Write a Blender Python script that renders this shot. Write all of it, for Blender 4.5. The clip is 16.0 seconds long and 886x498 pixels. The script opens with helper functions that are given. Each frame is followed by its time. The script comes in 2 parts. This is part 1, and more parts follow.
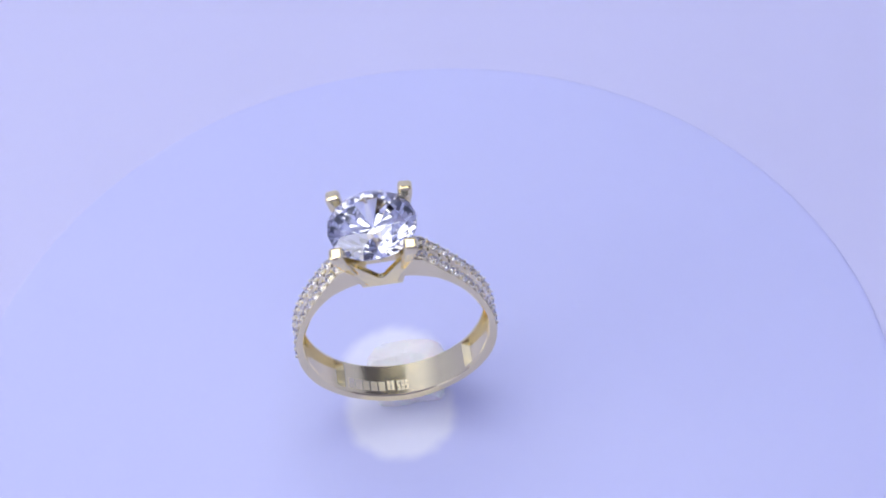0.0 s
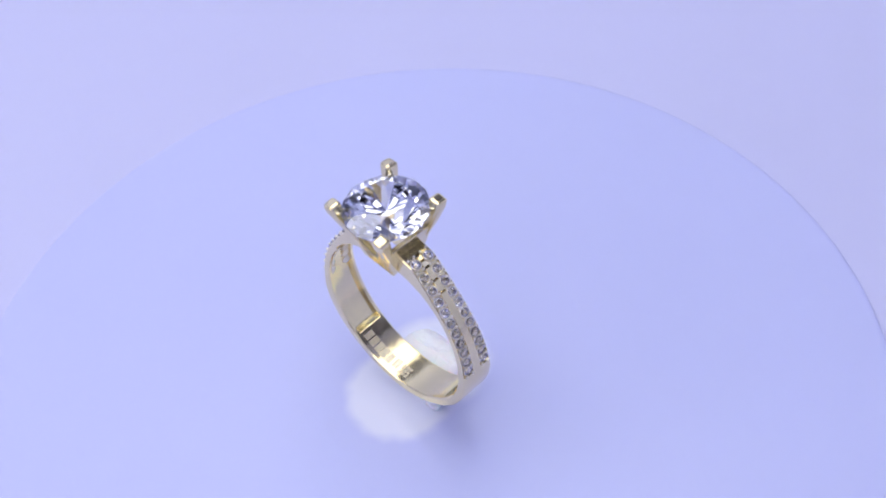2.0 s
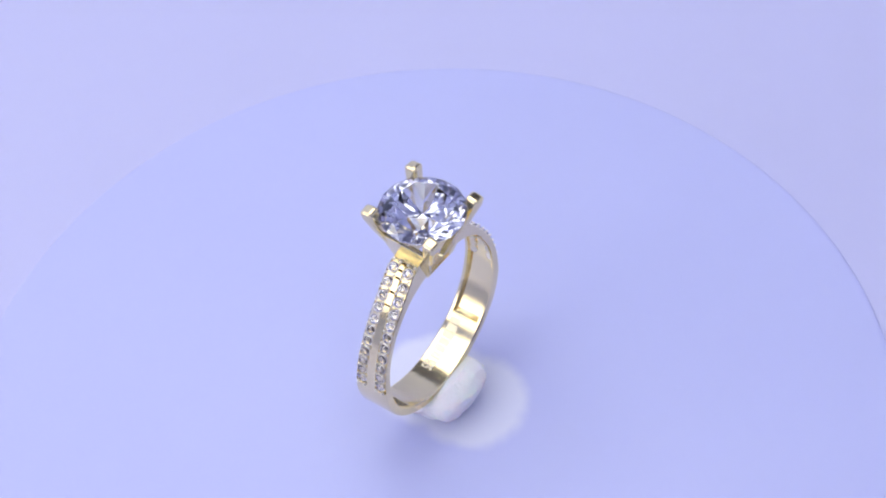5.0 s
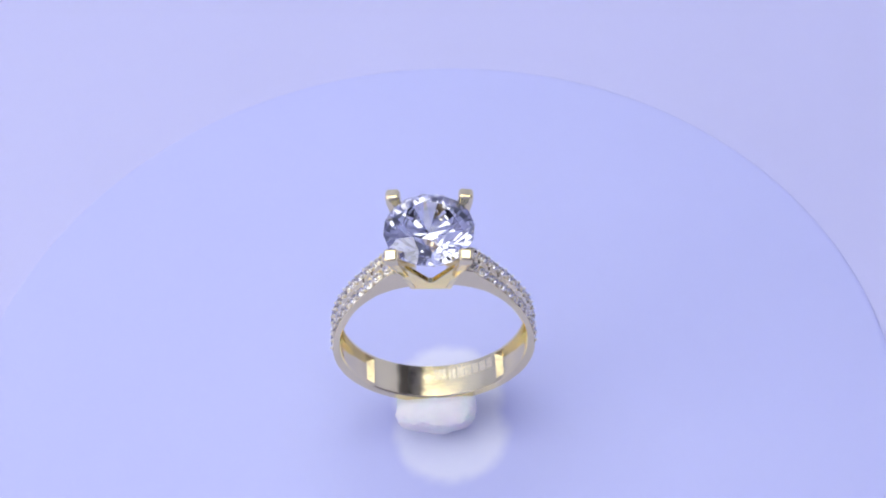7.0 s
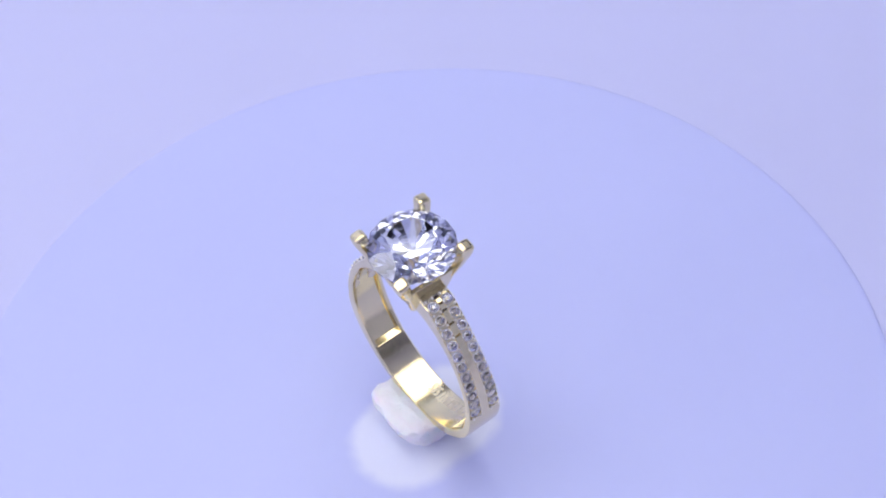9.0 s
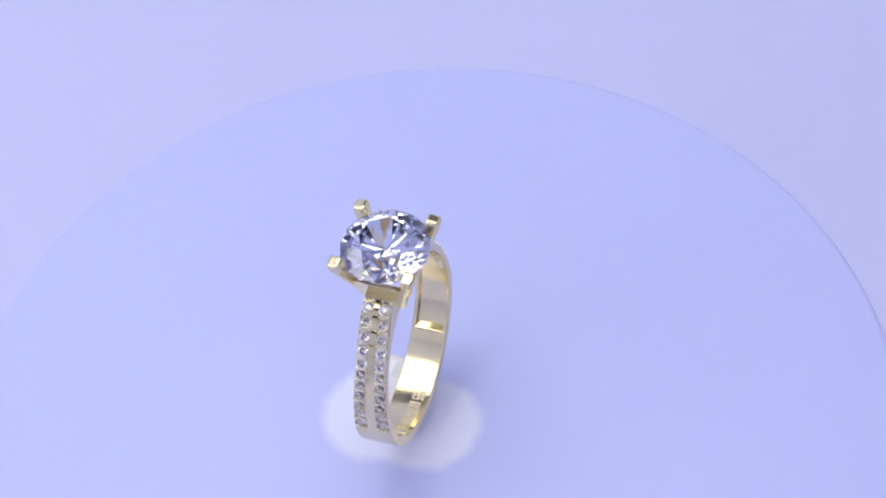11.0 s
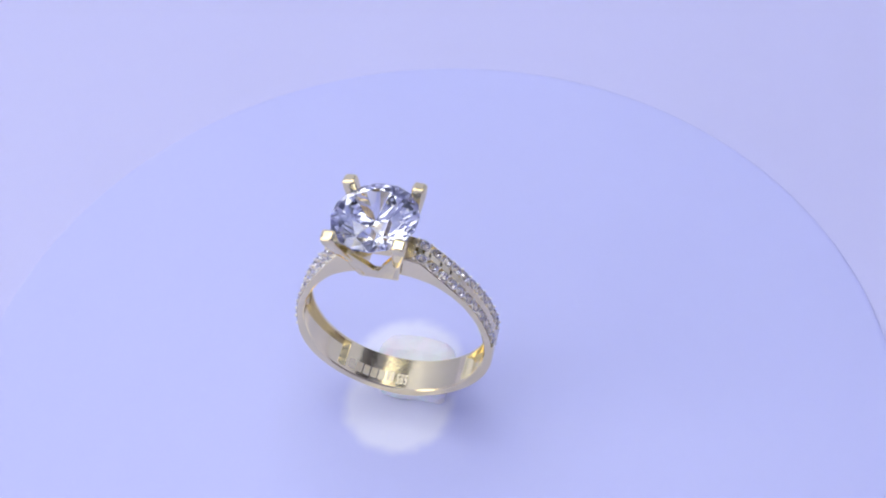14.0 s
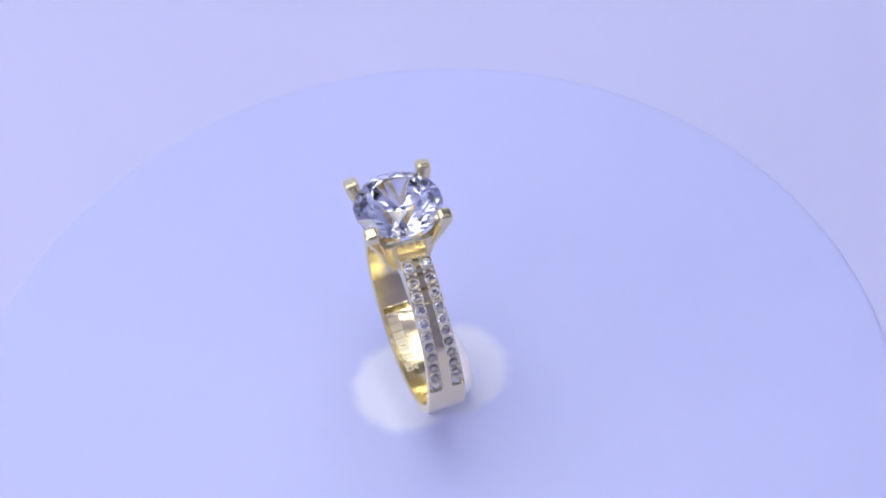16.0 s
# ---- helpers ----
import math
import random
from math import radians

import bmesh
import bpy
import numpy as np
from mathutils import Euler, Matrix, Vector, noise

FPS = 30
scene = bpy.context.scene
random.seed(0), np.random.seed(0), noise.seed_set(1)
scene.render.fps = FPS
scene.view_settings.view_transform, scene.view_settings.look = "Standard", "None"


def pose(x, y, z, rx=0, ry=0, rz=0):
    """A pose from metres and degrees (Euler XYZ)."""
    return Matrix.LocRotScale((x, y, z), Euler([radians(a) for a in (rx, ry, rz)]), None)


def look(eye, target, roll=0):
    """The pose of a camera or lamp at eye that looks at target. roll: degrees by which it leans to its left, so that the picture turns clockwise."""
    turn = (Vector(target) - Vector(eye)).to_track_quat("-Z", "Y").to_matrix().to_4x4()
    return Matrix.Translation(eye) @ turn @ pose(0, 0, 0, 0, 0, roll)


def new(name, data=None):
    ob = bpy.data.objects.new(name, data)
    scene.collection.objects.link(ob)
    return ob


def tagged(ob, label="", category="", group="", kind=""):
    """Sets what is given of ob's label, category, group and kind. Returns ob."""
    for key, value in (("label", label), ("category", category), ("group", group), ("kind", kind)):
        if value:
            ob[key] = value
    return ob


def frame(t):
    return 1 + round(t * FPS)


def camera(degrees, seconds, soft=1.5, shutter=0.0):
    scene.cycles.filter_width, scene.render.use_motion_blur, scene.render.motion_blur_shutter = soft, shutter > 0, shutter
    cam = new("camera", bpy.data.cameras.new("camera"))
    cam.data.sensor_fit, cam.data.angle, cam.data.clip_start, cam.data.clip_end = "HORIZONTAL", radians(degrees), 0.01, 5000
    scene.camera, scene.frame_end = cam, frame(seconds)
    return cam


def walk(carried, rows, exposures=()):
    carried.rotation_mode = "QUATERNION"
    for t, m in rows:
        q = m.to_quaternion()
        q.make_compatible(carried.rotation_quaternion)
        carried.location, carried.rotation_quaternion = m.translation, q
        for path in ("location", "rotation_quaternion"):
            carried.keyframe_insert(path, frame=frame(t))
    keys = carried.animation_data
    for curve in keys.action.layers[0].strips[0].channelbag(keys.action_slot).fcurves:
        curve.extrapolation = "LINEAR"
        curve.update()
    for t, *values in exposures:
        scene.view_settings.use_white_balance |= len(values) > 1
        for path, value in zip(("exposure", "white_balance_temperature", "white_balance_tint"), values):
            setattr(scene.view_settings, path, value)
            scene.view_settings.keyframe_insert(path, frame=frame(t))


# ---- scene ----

MM = 0.001
# turn of the table in degrees, every half second: the small motor does not run quite evenly
TURNS = (-0.1, -13.2, -26.1, -39.0, -52.0, -65.0, -78.1, -91.3, -104.6, -118.0, -131.5, -145.0, -158.6, -172.1, -185.7, -199.3, -212.8, -226.4, -239.9, -253.5, -267.2, -280.9, -294.7, -308.6, -322.6, -336.8, -351.2, -365.6, -380.2, -394.8, -409.3, -423.5, -437.4)

cam = camera(29.3, 16.0, soft=1.9)
EYE = look((0, -0.09115, 0.13519), (0.003442, 0.003202, 0.018627), -6.05)
cam.data.dof.use_dof = True  # a macro lens: sharp on the ring, softer on the plate and its rim
cam.data.dof.focus_distance = 0.146
cam.data.dof.aperture_fstop = 140
walk(cam, [(0, EYE), (16, EYE)], [(0, -0.09), (16, -0.09)])

# ---- light: a closed photo box with LED panels in its roof ----
world = bpy.data.worlds.new("world")
scene.world = world
world.use_nodes = True
world.node_tree.nodes["Background"].inputs[0].default_value = (0.6, 0.65, 1.0, 1)
world.node_tree.nodes["Background"].inputs[1].default_value = 0.05

LED_MAIN, LED_SIDE, SPARKLE_STRENGTH = 3.08, 2.9, 110.0


# ---- materials ----
def material(name, colour, rough=0.5, metal=0.0, ior=1.45, noise_scale=0.0, vary=0.0, bump=0.0, rough_vary=0.0, bump_scale=0.0):
    m = bpy.data.materials.new(name)
    m.use_nodes = True
    nt = m.node_tree
    b = nt.nodes["Principled BSDF"]
    b.inputs["Base Color"].default_value = (*colour, 1)
    b.inputs["Roughness"].default_value = rough
    b.inputs["Metallic"].default_value = metal
    b.inputs["IOR"].default_value = ior
    co = nt.nodes.new("ShaderNodeTexCoord")
    if noise_scale:
        n = nt.nodes.new("ShaderNodeTexNoise")
        n.inputs["Scale"].default_value = noise_scale
        n.inputs["Detail"].default_value = 5
        nt.links.new(co.outputs["Object"], n.inputs["Vector"])
        r = nt.nodes.new("ShaderNodeMapRange")
        r.inputs["From Min"].default_value, r.inputs["From Max"].default_value = 0.3, 0.7
        r.inputs["To Min"].default_value, r.inputs["To Max"].default_value = 1 - vary, 1 + vary
        nt.links.new(n.outputs["Fac"], r.inputs["Value"])
        x = nt.nodes.new("ShaderNodeVectorMath")
        x.operation = "SCALE"
        x.inputs[0].default_value = colour
        nt.links.new(r.outputs["Result"], x.inputs["Scale"])
        nt.links.new(x.outputs["Vector"], b.inputs["Base Color"])
        if rough_vary:
            q = nt.nodes.new("ShaderNodeMapRange")
            q.inputs["From Min"].default_value, q.inputs["From Max"].default_value = 0.3, 0.7
            q.inputs["To Min"].default_value, q.inputs["To Max"].default_value = rough - rough_vary, rough + rough_vary
            nt.links.new(n.outputs["Fac"], q.inputs["Value"])
            nt.links.new(q.outputs["Result"], b.inputs["Roughness"])
    if bump:
        n2 = nt.nodes.new("ShaderNodeTexNoise")
        n2.inputs["Scale"].default_value = bump_scale
        n2.inputs["Detail"].default_value = 4
        nt.links.new(co.outputs["Object"], n2.inputs["Vector"])
        bp = nt.nodes.new("ShaderNodeBump")
        bp.inputs["Strength"].default_value = 1.0
        bp.inputs["Distance"].default_value = bump
        nt.links.new(n2.outputs["Fac"], bp.inputs["Height"])
        nt.links.new(bp.outputs["Normal"], b.inputs["Normal"])
    return m


GOLD = material("polished_gold", (0.89, 0.768, 0.455), 0.15, 1.0, noise_scale=260, vary=0.05, rough_vary=0.05, bump=0.00002, bump_scale=750)
GOLD_STAMP = material("frosted_gold", (0.86, 0.77, 0.54), 0.45, 1.0, noise_scale=3000, vary=0.08)
PLATE_COLOUR = (0.51, 0.535, 0.84)
ACRYLIC = material("lavender_acrylic", PLATE_COLOUR, 0.38, 0.0, noise_scale=18, vary=0.015, rough_vary=0.05)
PAPER = material("lavender_paper", (0.548, 0.553, 0.80), 0.75, 0.0, noise_scale=9, vary=0.02, bump=0.00001, bump_scale=900)
WAX = material("white_wax", (0.86, 0.85, 0.86), 0.42, 0.0, noise_scale=420, vary=0.05, bump=0.0002, bump_scale=600)
WAX.node_tree.nodes["Principled BSDF"].inputs["Subsurface Weight"].default_value = 0.25
WAX.node_tree.nodes["Principled BSDF"].inputs["Subsurface Scale"].default_value = 0.001
WALL = material("white_box_lining", (0.68, 0.71, 0.88), 0.6, 0.0, noise_scale=12, vary=0.02)
PALE_GOLD = material("pale_bright_cut_gold", (0.93, 0.88, 0.77), 0.3, 1.0, noise_scale=900, vary=0.05)
# for the unseen front panel, toned for the stone's darker facets
REFLECTION_GREY = material("grey_reflection_panel", (0.29, 0.285, 0.43), 0.9, 0.0, noise_scale=30, vary=0.2)
# for the unseen rear and side panels that the gold reflects as dark strips
REFLECTION_DARK = material("dark_reflection_panel", (0.09, 0.09, 0.13), 0.9, 0.0, noise_scale=30, vary=0.2)
METAL = material("brushed_aluminium", (0.6, 0.6, 0.62), 0.35, 1.0, noise_scale=60, vary=0.05)


PATCH_AT = (-2.4, 1.4)  # middle of the pale patch on the plate, in millimetres


def patch_material():
    """A pale halo in two merging lobes: white mixed into the plate's colour, fading towards its edge."""
    m = material("pale_plate_patch", (0.84, 0.85, 0.93), 0.38)
    nt = m.node_tree
    b = nt.nodes["Principled BSDF"]
    co = nt.nodes.new("ShaderNodeTexCoord")
    flat = nt.nodes.new("ShaderNodeVectorMath")
    flat.operation = "MULTIPLY"
    flat.inputs[1].default_value = (1000, 1000, 0)
    nt.links.new(co.outputs["Object"], flat.inputs[0])
    lobes = []
    for x, y in ((-2.3, -0.9), (-2.5, 3.9)):
        ds = nt.nodes.new("ShaderNodeVectorMath")
        ds.operation = "DISTANCE"
        ds.inputs[1].default_value = (x, y, 0)
        nt.links.new(flat.outputs["Vector"], ds.inputs[0])
        lobes.append(ds)
    near = nt.nodes.new("ShaderNodeMath")
    near.operation = "SMOOTH_MIN"
    near.inputs[2].default_value = 1.2
    nt.links.new(lobes[0].outputs["Value"], near.inputs[0])
    nt.links.new(lobes[1].outputs["Value"], near.inputs[1])
    n = nt.nodes.new("ShaderNodeTexNoise")
    n.inputs["Scale"].default_value, n.inputs["Detail"].default_value = 0.45, 1
    nt.links.new(flat.outputs["Vector"], n.inputs["Vector"])
    ad = nt.nodes.new("ShaderNodeMath")
    ad.operation = "MULTIPLY_ADD"
    ad.inputs[1].default_value = 1.0
    nt.links.new(n.outputs["Fac"], ad.inputs[0])
    nt.links.new(near.outputs["Value"], ad.inputs[2])
    r = nt.nodes.new("ShaderNodeMapRange")
    r.interpolation_type = "SMOOTHSTEP"
    r.inputs["From Min"].default_value, r.inputs["From Max"].default_value = 4.9, 6.5
    r.inputs["To Min"].default_value, r.inputs["To Max"].default_value = 0.66, 0.0
    nt.links.new(ad.outputs["Value"], r.inputs["Value"])
    mx = nt.nodes.new("ShaderNodeMix")
    mx.data_type = "RGBA"
    mx.inputs["A"].default_value = (*PLATE_COLOUR, 1)
    mx.inputs["B"].default_value = (0.84, 0.85, 0.93, 1)
    nt.links.new(r.outputs["Result"], mx.inputs["Factor"])
    nt.links.new(mx.outputs["Result"], b.inputs["Base Color"])
    return m


PALE_PATCH = patch_material()


def clear_gem(name, ior, tint):
    m = bpy.data.materials.new(name)
    m.use_nodes = True
    nt = m.node_tree
    nt.nodes.remove(nt.nodes["Principled BSDF"])
    g = nt.nodes.new("ShaderNodeBsdfGlass")
    g.inputs["Color"].default_value = (*tint, 1)
    g.inputs["Roughness"].default_value = 0.0
    g.inputs["IOR"].default_value = ior
    nt.links.new(g.outputs[0], nt.nodes["Material Output"].inputs["Surface"])
    return m


GEM = clear_gem("clear_brilliant_stone", 2.15, (0.975, 0.978, 1.0))
GEM_SMALL = clear_gem("small_clear_stone", 2.2, (0.99, 0.985, 1.0))


def glow(name, colour, strength):
    m = bpy.data.materials.new(name)
    m.use_nodes = True
    nt = m.node_tree
    nt.nodes.remove(nt.nodes["Principled BSDF"])
    e = nt.nodes.new("ShaderNodeEmission")
    e.inputs[0].default_value, e.inputs[1].default_value = (*colour, 1), strength
    nt.links.new(e.outputs[0], nt.nodes["Material Output"].inputs["Surface"])
    return m


LED = glow("led_diffuser", (0.955, 0.968, 1.0), LED_MAIN)
SPARKLE_GLOW = glow("sparkle_spot_glow", (1.0, 0.98, 0.96), SPARKLE_STRENGTH)
LED_SOFT = glow("led_side_diffuser", (0.955, 0.96, 1.0), LED_SIDE)


# ---- mesh helpers ----
def mesh_of(name, bm, mat, smooth=False):
    me = bpy.data.meshes.new(name)
    bmesh.ops.recalc_face_normals(bm, faces=bm.faces)
    bm.to_mesh(me)
    bm.free()
    me.materials.append(mat)
    if smooth:
        me.shade_smooth()
    return me


def part(name, bm, mat, parent, label="", smooth=False):
    ob = new(name, mesh_of(name, bm, mat, smooth))
    ob.parent = parent
    return tagged(ob, label)


def box(bm, x0, y0, z0, x1, y1, z1, bevel=0.0):
    r = bmesh.ops.create_cube(bm, size=1, matrix=Matrix.Translation(((x0 + x1) / 2, (y0 + y1) / 2, (z0 + z1) / 2)) @ Matrix.Diagonal((x1 - x0, y1 - y0, z1 - z0, 1)))
    if bevel:
        edges = {e for v in r["verts"] for e in v.link_edges}
        bmesh.ops.bevel(bm, geom=list(edges), offset=bevel, segments=2, affect="EDGES", profile=0.5)
    return bm


def lathe(bm, profile, n=96):
    rings = []
    for r, z in profile:
        rings.append([bm.verts.new((r * math.cos(2 * math.pi * k / n), r * math.sin(2 * math.pi * k / n), z)) for k in range(n)])
    for a, b in zip(rings, rings[1:]):
        for k in range(n):
            bm.faces.new((a[k], a[(k + 1) % n], b[(k + 1) % n], b[k]))
    bm.faces.new(rings[0])
    bm.faces.new(rings[-1])
    return bm


# ---- setting ----
FLOOR_Z = -0.3 * MM


def build_setting():
    B, TOP = 0.24, 0.36
    bm = bmesh.new()
    box(bm, -B - 0.02, -B - 0.02, FLOOR_Z - 0.004, B + 0.02, B + 0.02, FLOOR_Z)
    tagged(new("floor", mesh_of("floor", bm, PAPER)), "smooth lavender paper sheet lining the photo box", "floor", kind="structure")
    for nm, x0, y0, x1, y1, mat in (("wall_west", -B - 0.01, -B, -B, B, WALL), ("wall_east", B, -B, B + 0.01, B, WALL),
                                    ("wall_north", -B - 0.01, B, B + 0.01, B + 0.01, WALL), ("wall_south", -B - 0.01, -B - 0.01, B + 0.01, -B, WALL)):
        bm = bmesh.new()
        box(bm, x0, y0, FLOOR_Z, x1, y1, TOP)
        tagged(new(nm, mesh_of(nm, bm, mat)), "plain lining of the photo box", "wall", kind="structure")
    # added dark panel out of view: gives the inner band its dark reflection
    bm = bmesh.new()
    box(bm, -0.03, B - 0.004, 0.20, B - 0.005, B - 0.001, 0.345)
    tagged(new("reflection_panel_rear", mesh_of("reflection_panel_rear", bm, REFLECTION_DARK)), "unseen dark grey panel on the rear wall, added for dark reflections", "curtain", kind="structure")
    # the same on the right, darkening what the band mirrors from that side
    bm = bmesh.new()
    box(bm, B - 0.004, -0.21, 0.20, B - 0.001, 0.23, 0.345)
    tagged(new("reflection_panel_side", mesh_of("reflection_panel_side", bm, REFLECTION_DARK)), "unseen dark grey panel on the side wall, added for dark reflections", "curtain", kind="structure")
    bm = bmesh.new()
    box(bm, -B - 0.01, -B - 0.01, TOP, B + 0.01, B + 0.01, TOP + 0.01)
    tagged(new("ceiling", mesh_of("ceiling", bm, WALL)), "plain white roof of the photo box", "ceiling", kind="structure")
    # added panel behind the camera: dims stone facets and fill from the front
    bm = bmesh.new()
    box(bm, -0.13, -B + 0.001, 0.01, B - 0.005, -B + 0.004, 0.345)
    tagged(new("reflection_panel_front", mesh_of("reflection_panel_front", bm, REFLECTION_GREY)), "unseen blue-grey panel on the front wall, added to dim reflections in the stone", "curtain", kind="structure")
    for at, turn, w, d, mat, where in (((-0.035, 0.09, TOP), 0, 0.33, 0.25, LED, "under the box roof"), ((-B, -0.07, 0.19), -90, 0.20, 0.24, LED_SOFT, "on the side of the box")):
        e = tagged(new("studio_light"), "white LED light panel " + where, "light", "light panels")
        e.matrix_world = pose(*at, 0, turn, 0)
        bm = bmesh.new()
        for a in (-1, 1):
            box(bm, -w / 2 - 0.006, a * (d / 2 + 0.003) - 0.003, -0.014, w / 2 + 0.006, a * (d / 2 + 0.003) + 0.003, 0)
            box(bm, a * (w / 2 + 0.003) - 0.003, -d / 2, -0.014, a * (w / 2 + 0.003) + 0.003, d / 2, 0)
        part("frame", bm, METAL, e)
        bm = bmesh.new()
        box(bm, -w / 2, -d / 2, -0.011, w / 2, d / 2, -0.002)
        part("diffuser", bm, mat, e)


def build_spots():
    """Small bright spots beside the panels, unseen, added for sparkle in the stones and gold."""
    for x, y in ((0.09, 0.12), (-0.17, 0.19), (0.06, -0.08), (-0.13, -0.21), (0.10, -0.19)):
        e = tagged(new("sparkle_spot"), "unseen small round white spot under the box roof, added for sparkle", "light", "LED spots")
        e.location = (x, y, 0.36)
        part("ring", lathe(bmesh.new(), [(0.009, -0.008), (0.010, -0.006), (0.010, 0)], 24), METAL, e)
        part("lens", lathe(bmesh.new(), [(0.005, -0.011), (0.007, -0.0095), (0.007, -0.0082)], 20), SPARKLE_GLOW, e)


def build_turntable():
    e = tagged(new("turntable"), "round lavender acrylic display turntable, glossy and turning", "turntable")
    bm = lathe(bmesh.new(), [(43.3 * MM, -0.3 * MM), (43.3 * MM, 0)], 160)
    part("plate", bm, ACRYLIC, e)
    bm = bmesh.new()
    n, rings = 160, []
    for r, z in ((43.2, -0.3), (44.9, -0.3), (44.9, -0.2), (44.75, -0.09), (44.4, -0.03), (43.8, -0.01), (43.2, -0.004)):
        rings.append([bm.verts.new((r * MM * math.cos(2 * math.pi * k / n), r * MM * math.sin(2 * math.pi * k / n), z * MM)) for k in range(n)])
    for i, a in enumerate(rings):
        b = rings[(i + 1) % len(rings)]
        for k in range(n):
            bm.faces.new((a[k], a[(k + 1) % n], b[(k + 1) % n], b[k]))
    part("rim", bm, ACRYLIC, e)
    return e


def build_wax():
    """A kneaded block of white wax, leaning out behind the band, on a thin two-lobed pale patch."""
    e = tagged(new("wax_lump"), "kneaded white wax lump holding the ring on the turntable", "wax")
    prof = [(0.70, 0.03), (0.86, 0.25), (0.93, 0.7), (0.96, 1.2), (0.97, 1.7), (0.99, 2.2), (1.0, 2.7), (1.0, 3.2), (0.98, 3.7), (0.93, 4.1), (0.84, 4.45), (0.66, 4.65), (0.4, 4.75), (0.15, 4.8)]
    zs = [p[1] for p in prof]
    fine = [(float(np.interp(k, range(len(prof)), [p[0] for p in prof])), float(np.interp(k, range(len(prof)), zs))) for k in np.arange(0, len(prof) - 0.9, 0.34)]
    # flats left by the fingers that kneaded it: a direction and how far out the flat lies
    flats = [(Vector((math.cos(radians(a)) * c, math.sin(radians(a)) * c, h)).normalized(), o) for a, c, h, o in (
        (12, 1.0, -0.35, 3.0), (48, 1.0, -0.7, 2.3), (82, 1.0, 0.12, 2.95), (112, 1.0, -0.5, 2.75), (140, 1.0, 0.35, 3.95), (172, 1.0, -0.2, 3.6), (100, 0.7, 0.9, 3.3), (215, 1.0, 0.1, 3.2), (268, 1.0, -0.25, 1.95), (320, 1.0, 0.2, 3.1))]
    bm = bmesh.new()
    n = 150
    rings = []
    for r, z in fine:
        ring = []
        for k in range(n):
            a = 2 * math.pi * k / n
            c, s = math.cos(a), math.sin(a)
            se = (abs(c) ** 3.2 + abs(s) ** 3.2) ** (-1 / 3.2)
            p = Vector((c * se * r * 3.7, s * se * r * 2.7, z - 1.8))
            for d, o in flats:
                over = p.dot(d) - o
                if over > 0:
                    p -= d * over * 0.92
            q = Vector((p.x, p.y, p.z * 1.5))
            lump = noise.noise(q * 0.42 + Vector((3, 1, 7))) * 0.3 + noise.noise(q * 1.6) * 0.1
            crease = abs(noise.noise(q * 0.55 + Vector((9, 2, 4))))
            lump -= 0.12 * max(0.0, 0.06 - crease) / 0.06
            x, y, h = p.x + c * lump, p.y + s * lump + (0.25 * z if s > 0 else 0.05 * z), p.z + 1.8
            top = 3.3 + 0.75 * min(1.0, max(0.0, y - 0.4)) + 0.15 * lump  # pressed down under the band
            ring.append(bm.verts.new(((x - 1.25) * MM, (y + 1.5) * MM, min(top, max(0.03, (h + 0.3 * lump) * 0.84)) * MM)))
        rings.append(ring)
    for a, b in zip(rings, rings[1:]):
        for k in range(n):
            bm.faces.new((a[k], a[(k + 1) % n], b[(k + 1) % n], b[k]))
    bm.faces.new(rings[0])
    bm.faces.new(rings[-1])
    smooth_by_angle(part("lump", bm, WAX, e).data, 32)
    # thin sheet that carries the pale two-lobed patch
    bm = bmesh.new()
    prev = None
    for k, z in ((1.12, 0.012), (0.95, 0.02), (0.7, 0.026), (0.35, 0.03)):
        ring = []
        for i in range(120):
            a = 2 * math.pi * i / 120
            ring.append(bm.verts.new((PATCH_AT[0] * MM + math.cos(a) * 7.0 * k * MM, PATCH_AT[1] * MM + math.sin(a) * 9.3 * k * MM, z * MM)))
        if prev:
            for i in range(120):
                bm.faces.new((prev[i], prev[(i + 1) % 120], ring[(i + 1) % 120], ring[i]))
        prev = ring
    bm.faces.new(prev)
    part("foot", bm, PALE_PATCH, e, "thin two-lobed pale patch fading at its edge")
    return e


# ---- the ring, in millimetres round the centre of its hole; z towards the stone ----
R_IN = 8.38
TIP = 15.0
HEAD = pose(-0.05 * MM, -0.12 * MM, 0, 0, 0, -2.2)  # the head sits a little off the middle of the band


def r_in(phi):
    """Inner radius of the band, phi degrees from the top: nearly round."""
    return float(np.interp(abs(phi), (0, 12, 32, 62, 90, 135, 180), (8.36, 8.42, 8.56, 8.30, 8.30, 8.42, 8.42)))


def r_out(phi):
    """Outer radius of the band, phi degrees from the top."""
    phi = abs(phi)
    bulge = 0.27 * math.exp(-((phi - 122) / 27) ** 2)
    if phi >= 100:
        return 9.05 + 0.37 * max(0.0, (phi - 125) / 55.0) ** 1.3 + bulge
    if phi < 12:
        return 9.0
    k = min(1.0, (100 - phi) / 80.0)
    return 8.93 + 0.12 * max(0.0, (phi - 55) / 45.0) + 1.9 * k ** 4.2 + bulge


def half_width(phi):
    return float(np.interp(abs(phi), (18, 58, 100, 180), (1.34, 1.45, 1.70, 1.77)))


def row_at(phi):
    """How far the rows of small stones lie from the middle of the band."""
    return float(np.interp(abs(phi), (19, 60, 90), (0.74, 0.88, 0.97)))


def recess(phi):
    phi = abs(phi)
    return 0.5 * max(0.0, min(1.0, (phi - 26.9) / 2.0, (138.5 - phi) / 4.0))


def ring_point(phi, r, y):
    a = radians(phi)
    return Vector((math.sin(a) * r * MM, y * MM, math.cos(a) * r * MM))


SLOTS = (16.2, 19.6, 23.0, 29.9, 36.8)  # small cuts across the middle strip of each shoulder


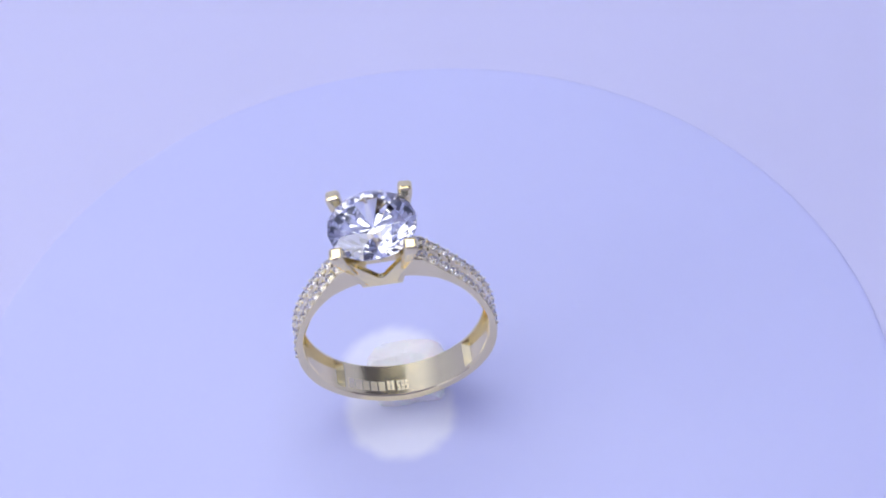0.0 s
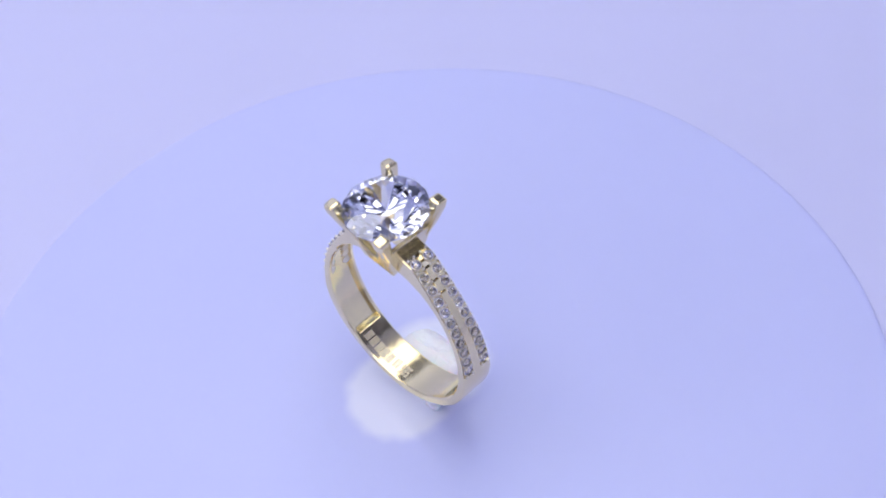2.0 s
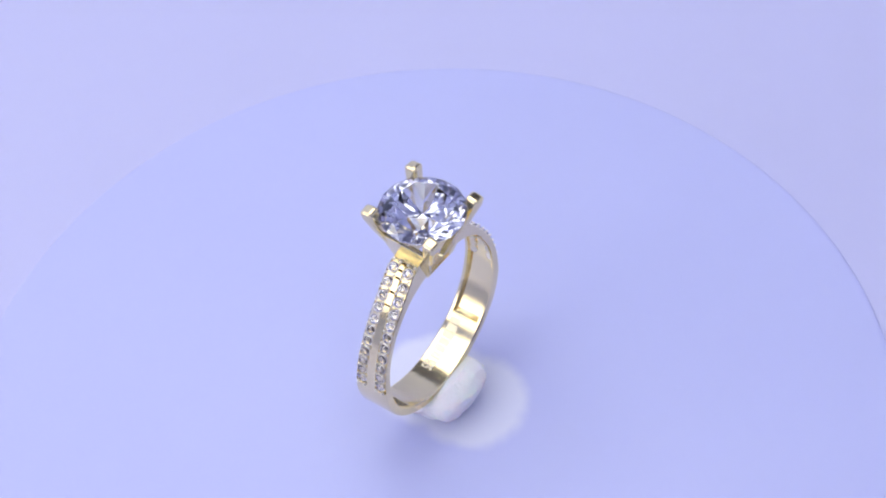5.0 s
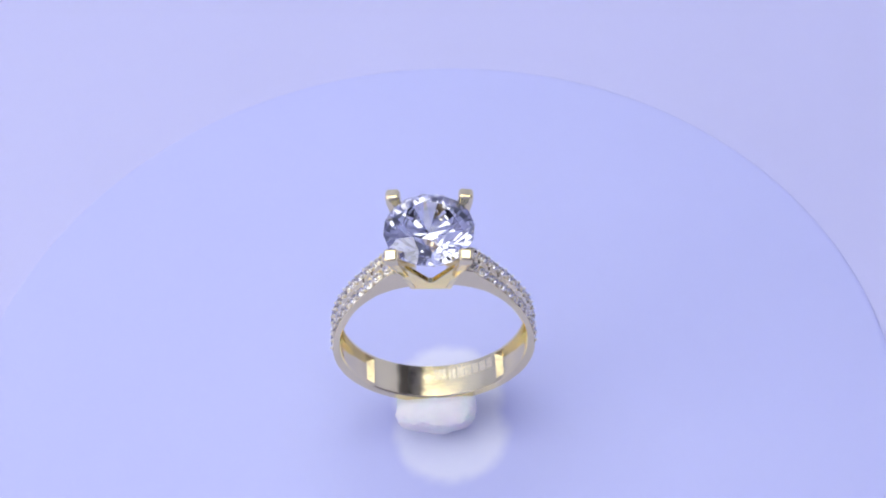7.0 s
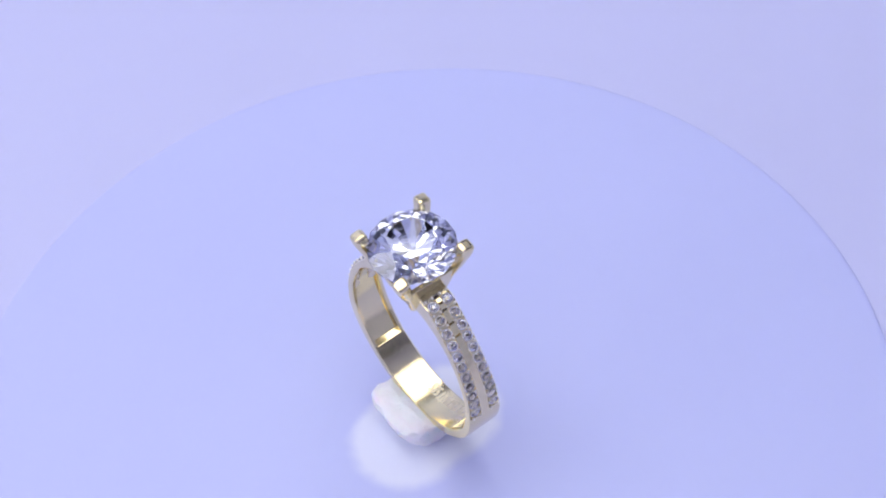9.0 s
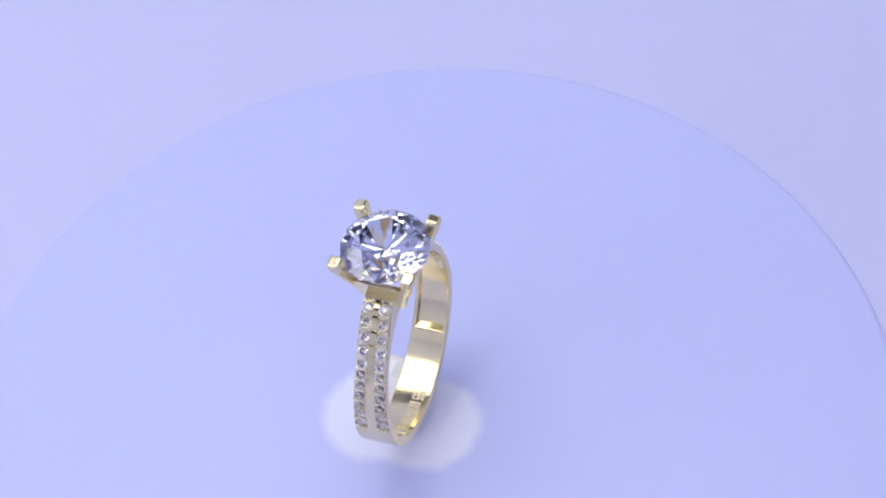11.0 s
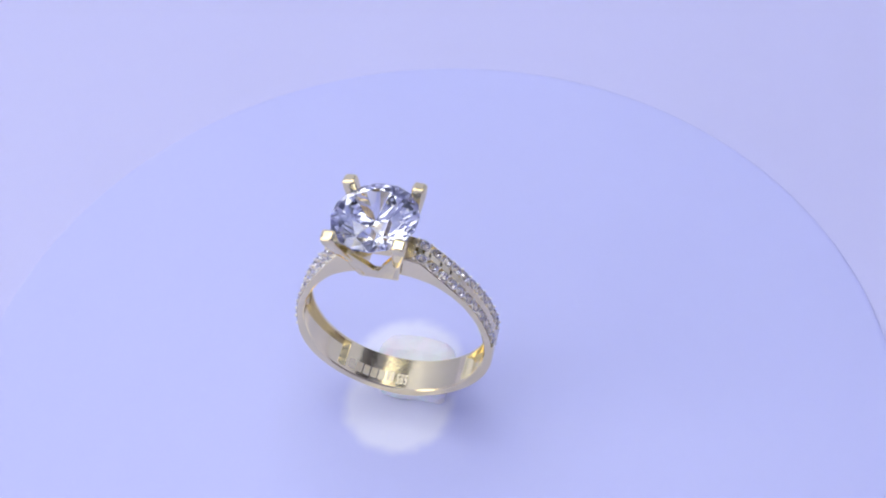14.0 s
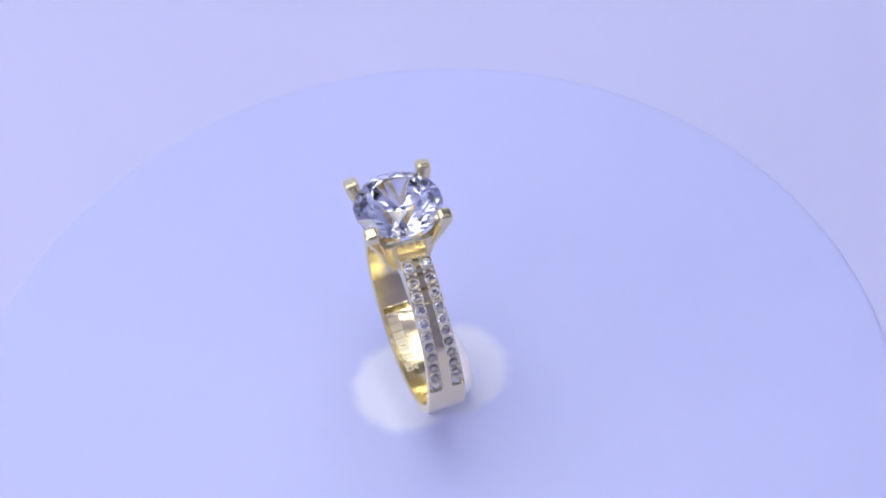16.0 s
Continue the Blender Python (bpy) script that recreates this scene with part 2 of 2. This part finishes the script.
def build_band(parent):
    bm = bmesh.new()
    rings = []
    steps = [s for s in np.arange(-180, 180, 2.0)] + [-138.7, -138.4, -134.6, -134.3, -27.2, -26.8, 26.8, 27.2, 134.3, 134.6, 138.4, 138.7, -93.2, -92.8, 92.8, 93.2, -17.7, -17.3, 17.3, 17.7, -12.1, -11.9, 11.9, 12.1]
    steps += [sg * (a + d) for sg in (-1, 1) for a in SLOTS for d in (-0.05, 0.1, 0.9, 1.05)]
    # the band ends at the basket, which is open below; from one end round to the other
    for phi in sorted(p % 360 for p in set(steps) if abs(p) > 9.9):
        phi = phi if phi <= 180 else phi - 360
        ri, ro, w, d = r_in(phi), r_out(phi), half_width(phi), recess(phi)
        groove = 0.8 if any(a < abs(phi) < a + 1.0 for a in SLOTS) else 0.0
        e = 0.1 if abs(phi) > 95 else 0.16
        ch = 0.3 if 17.5 < abs(phi) < 93 else 0.0
        c0, c1 = row_at(phi) - 0.46, min(row_at(phi) + 0.48, w - 0.12)
        g = c0 - 0.1
        sec = [(-w + 0.12, ri), (-w, ri + 0.12), (-w, ro - e), (-w + e / 2, ro - e / 2), (-c1, ro - ch), (-c0, ro - ch), (-c0 + 0.05, ro), (-g, ro - groove), (g, ro - groove), (c0 - 0.05, ro),
               (c0, ro - ch), (c1, ro - ch), (w - e / 2, ro - e / 2), (w, ro - e), (w, ri + 0.12), (w - 0.12, ri), (w - 0.36, ri), (w - 0.4, ri + d), (-w + 0.4, ri + d), (-w + 0.36, ri)]
        rings.append([bm.verts.new(ring_point(phi, r, y)) for y, r in sec])
    n = len(rings[0])
    for a, b in zip(rings, rings[1:]):
        for k in range(n):
            bm.faces.new((a[k], a[(k + 1) % n], b[(k + 1) % n], b[k]))
    bm.faces.new(rings[0])
    bm.faces.new(rings[-1])
    ob = part("band", bm, GOLD, parent, "polished yellow gold band")
    smooth_by_angle(ob.data, 25)
    return ob


def smooth_by_angle(me, degrees):
    bm = bmesh.new()
    bm.from_mesh(me)
    for f in bm.faces:
        f.smooth = True
    for e in bm.edges:
        e.smooth = len(e.link_faces) == 2 and e.calc_face_angle(0) < radians(degrees)
    bm.to_mesh(me)
    bm.free()


def brilliant(bm, R, crown, pav, table, facets=8):
    """A round brilliant cut: table, kites, stars, girdle and pavilion."""
    n = facets
    st = 2 * math.pi / n
    at = lambda a, r, z: bm.verts.new((r * math.cos(a), r * math.sin(a), z))
    gt = 0.02 * R
    rm, rp = 0.80 * R, 0.22 * R
    ch = math.cos(st / 2)
    zm = gt + crown * (R - rm * ch) / (R - table)
    zp = -gt - pav * (1 - rp * ch / R)
    T = [at(k * st, table, gt + crown) for k in range(n)]
    M = [at((k + 0.5) * st, rm, zm) for k in range(n)]
    G = [at(k * st / 2, R, gt) for k in range(2 * n)]
    H = [at(k * st / 2, R, -gt) for k in range(2 * n)]
    P = [at((k + 0.5) * st, rp, zp) for k in range(n)]
    C = bm.verts.new((0, 0, -gt - pav))
    bm.faces.new(T)
    for k in range(n):
        j = (k + 1) % n
        bm.faces.new((T[k], M[k], T[j]))
        bm.faces.new((T[k], M[k - 1], G[2 * k]))
        bm.faces.new((T[k], G[2 * k], M[k]))
        bm.faces.new((M[k], G[2 * k], G[2 * k + 1]))
        bm.faces.new((M[k], G[2 * k + 1], G[(2 * k + 2) % (2 * n)]))
        bm.faces.new((P[k], H[2 * k + 1], H[2 * k]))
        bm.faces.new((P[k], H[(2 * k + 2) % (2 * n)], H[2 * k + 1]))
        bm.faces.new((C, H[2 * k], P[k - 1]))
        bm.faces.new((C, P[k], H[2 * k]))
    for k in range(2 * n):
        j = (k + 1) % (2 * n)
        bm.faces.new((G[k], H[k], H[j], G[j]))
    return bm


def slab(bm, outline, lower, upper):
    """A plate between two outlines of the same number of points."""
    a = [bm.verts.new(lower(*p)) for p in outline]
    b = [bm.verts.new(upper(*p)) for p in outline]
    bm.faces.new(a)
    bm.faces.new(b)
    n = len(a)
    for k in range(n):
        bm.faces.new((a[k], a[(k + 1) % n], b[(k + 1) % n], b[k]))


def build_head(parent):
    """The basket: two notched faces, two straight faces, meeting in a foot on the band."""
    bm = bmesh.new()
    out = lambda z: 1.72 + (z + 6.4) * 0.275
    for s in (-1, 1):
        face = [(-3.05, -1.4), (-1.7, -7.05), (1.7, -7.05), (3.05, -1.4), (2.35, -2.15), (0.2, -5.5), (-0.2, -5.5), (-2.35, -2.15)]
        slab(bm, face, lambda u, z: Vector((u, s * out(z), TIP + z)) * MM, lambda u, z: Vector((u * 0.97, s * (out(z) - 0.55), TIP + z)) * MM)
        side = [(-2.65, -2.75), (-1.8, -6.65), (1.8, -6.65), (2.65, -2.75)]
        slab(bm, side, lambda u, z: Vector((s * (out(z) + 0.1), u, TIP + z)) * MM, lambda u, z: Vector((s * (out(z) - 0.38), u * 0.97, TIP + z)) * MM)
    bmesh.ops.transform(bm, verts=bm.verts, matrix=HEAD)
    ob = part("basket", bm, GOLD, parent, "notched gold basket under the stone")
    bev = ob.modifiers.new("bevel", "BEVEL")
    bev.width, bev.segments, bev.limit_method = 0.07 * MM, 2, "ANGLE"


def build_prong(parent, sx, sy):
    bm = bmesh.new()
    path = [(2.05, 2.05, -4.3, 0.36), (2.6, 2.66, -2.4, 0.53), (3.02, 3.14, -0.8, 0.62), (3.14, 3.27, 0.32, 0.62)]
    rings = []
    for x, y, z, h in path:
        rings.append([bm.verts.new(Vector((sx * x + a * h, sy * y + b * h, TIP + z - ((0.13 if a * sx > 0 else 0) + (0.2 if b * sy > 0 else 0) if z > 0 else 0))) * MM) for a, b in ((-1, -1), (1, -1), (1, 1), (-1, 1))])
    for a, b in zip(rings, rings[1:]):
        for k in range(4):
            bm.faces.new((a[k], a[(k + 1) % 4], b[(k + 1) % 4], b[k]))
    bm.faces.new(rings[0])
    bm.faces.new(rings[-1])
    bmesh.ops.transform(bm, verts=bm.verts, matrix=HEAD)
    ob = part("prong", bm, GOLD, parent)
    bev = ob.modifiers.new("bevel", "BEVEL")
    bev.width, bev.segments, bev.limit_method = 0.33 * MM, 5, "ANGLE"
    bev.angle_limit = radians(40)


def stamp(parent, name, boxes):
    """Frosted marks on the inner face, each box from one angle and width to another."""
    bm = bmesh.new()
    for a0, y0, a1, y1 in boxes:
        pts = []
        for k in range(4):
            ph = a0 + (a1 - a0) * k / 3
            r = r_in(ph)
            pts.append([bm.verts.new(ring_point(ph, rr, y)) for rr, y in ((r - 0.012, y0), (r - 0.012, y1), (r + 0.05, y1), (r + 0.05, y0))])
        for p, q in zip(pts, pts[1:]):
            for k in range(4):
                bm.faces.new((p[k], p[(k + 1) % 4], q[(k + 1) % 4], q[k]))
        bm.faces.new(pts[0])
        bm.faces.new(pts[-1])
    part(name, bm, GOLD_STAMP, parent, "frosted stamped mark")


def build_ring():
    e = tagged(new("engagement_ring"), "yellow gold solitaire ring with clear stone, stuck upright in wax", "ring")
    hub = e
    build_band(hub)
    build_head(hub)
    for sx in (-1, 1):
        for sy in (-1, 1):
            build_prong(hub, sx, sy)
    bm = brilliant(bmesh.new(), 3.84 * MM, 1.2 * MM, 3.27 * MM, 2.15 * MM)
    st = part("centre_stone", bm, GEM, hub, "large clear round brilliant stone")
    st.matrix_local = HEAD @ pose(0, 0, (TIP - 0.8) * MM, 0, 0, 8)
    # small stones in two rows on each shoulder, held by beads
    small = mesh_of("small_stone", brilliant(bmesh.new(), 0.47 * MM, 0.16 * MM, 0.36 * MM, 0.25 * MM), GEM_SMALL)
    bm = bmesh.new()
    bmesh.ops.create_icosphere(bm, subdivisions=1, radius=0.15 * MM)
    bead = mesh_of("bead", bm, PALE_GOLD, True)
    bm = bmesh.new()
    lathe(bm, [(0.40 * MM, -0.40 * MM), (0.48 * MM, -0.36 * MM), (0.535 * MM, -0.02 * MM), (0.475 * MM, 0.01 * MM), (0.05 * MM, -0.37 * MM)], 14)
    seat = mesh_of("seat", bm, PALE_GOLD, False)
    N = 11
    for s in (-1, 1):
        for side in (-1, 1):
            for k in range(N + 1):
                phi = s * (19.8 + k * 6.9)
                m = Matrix.Translation(ring_point(phi, r_out(phi) - 0.03, side * row_at(phi))) @ Euler((0, radians(phi), 0)).to_matrix().to_4x4()
                if k < N:
                    o = new("small_stone", small)
                    o.parent, o.matrix_local = hub, m @ pose(0, 0, 0, 0, 0, 37 * k)
                    o = new("seat", seat)
                    o.parent, o.matrix_local = hub, m
                mid = phi - s * 3.45
                for off in (-0.36, 0.36):
                    o = new("bead", bead)
                    o.parent = hub
                    o.matrix_local = Matrix.Translation(ring_point(mid, r_out(mid) + 0.07, side * row_at(mid) + off))
    # stamped inside the band: the maker's mark as plain bars and two squares, then the fineness in figures
    a = -141.0
    for width in (4.2, 4.6, 4.2, 4.4, 4.2):
        stamp(hub, "stamp_bar", [(a, -1.22, a - width, -0.14)])
        a -= width + 0.75
    a -= 0.6
    stamp(hub, "stamp_bar", [(a, -1.15, a - 2.2, -0.05)])
    stamp(hub, "stamp_bar", [(a - 2.7, -1.15, a - 4.6, -0.05)])
    a -= 6.4
    five = ((0, 4, 2, 5), (0, 2, 1, 5), (0, 2, 2, 3), (1, 0, 2, 3), (0, 0, 2, 1))
    eight = ((0, 4, 2, 5), (0, 0, 0.7, 5), (1.3, 0, 2, 5), (0, 2, 2, 3), (0, 0, 2, 1))
    for figure in (five, eight, five):
        stamp(hub, "stamp_figure", [(a - x0 * 1.05, -1.25 + y0 * 0.23, a - x1 * 1.05, -1.25 + y1 * 0.23) for x0, y0, x1, y1 in figure])
        a -= 2.6
    return e


# ---- where the ring stands on the table at the start ----
UP = Vector((-0.0431, 0.0162, 1)).normalized()
XA = Vector((math.cos(radians(0.8)), math.sin(radians(0.8)), 0))
XA = (XA - UP * XA.dot(UP)).normalized()
YA = UP.cross(XA)
RING_AT = Matrix(((XA.x, YA.x, UP.x, -1.72 * MM), (XA.y, YA.y, UP.y, 0.44 * MM), (XA.z, YA.z, UP.z, 12.14 * MM), (0, 0, 0, 1)))

build_setting()
build_spots()
turntable = build_turntable()
wax = build_wax()
ring = build_ring()


def motions():
    for thing, at in ((turntable, Matrix.Identity(4)), (wax, Matrix.Identity(4)), (ring, RING_AT)):
        walk(thing, [(k * 0.5, pose(0, 0, 0, 0, 0, a) @ at) for k, a in enumerate(TURNS)])


motions()
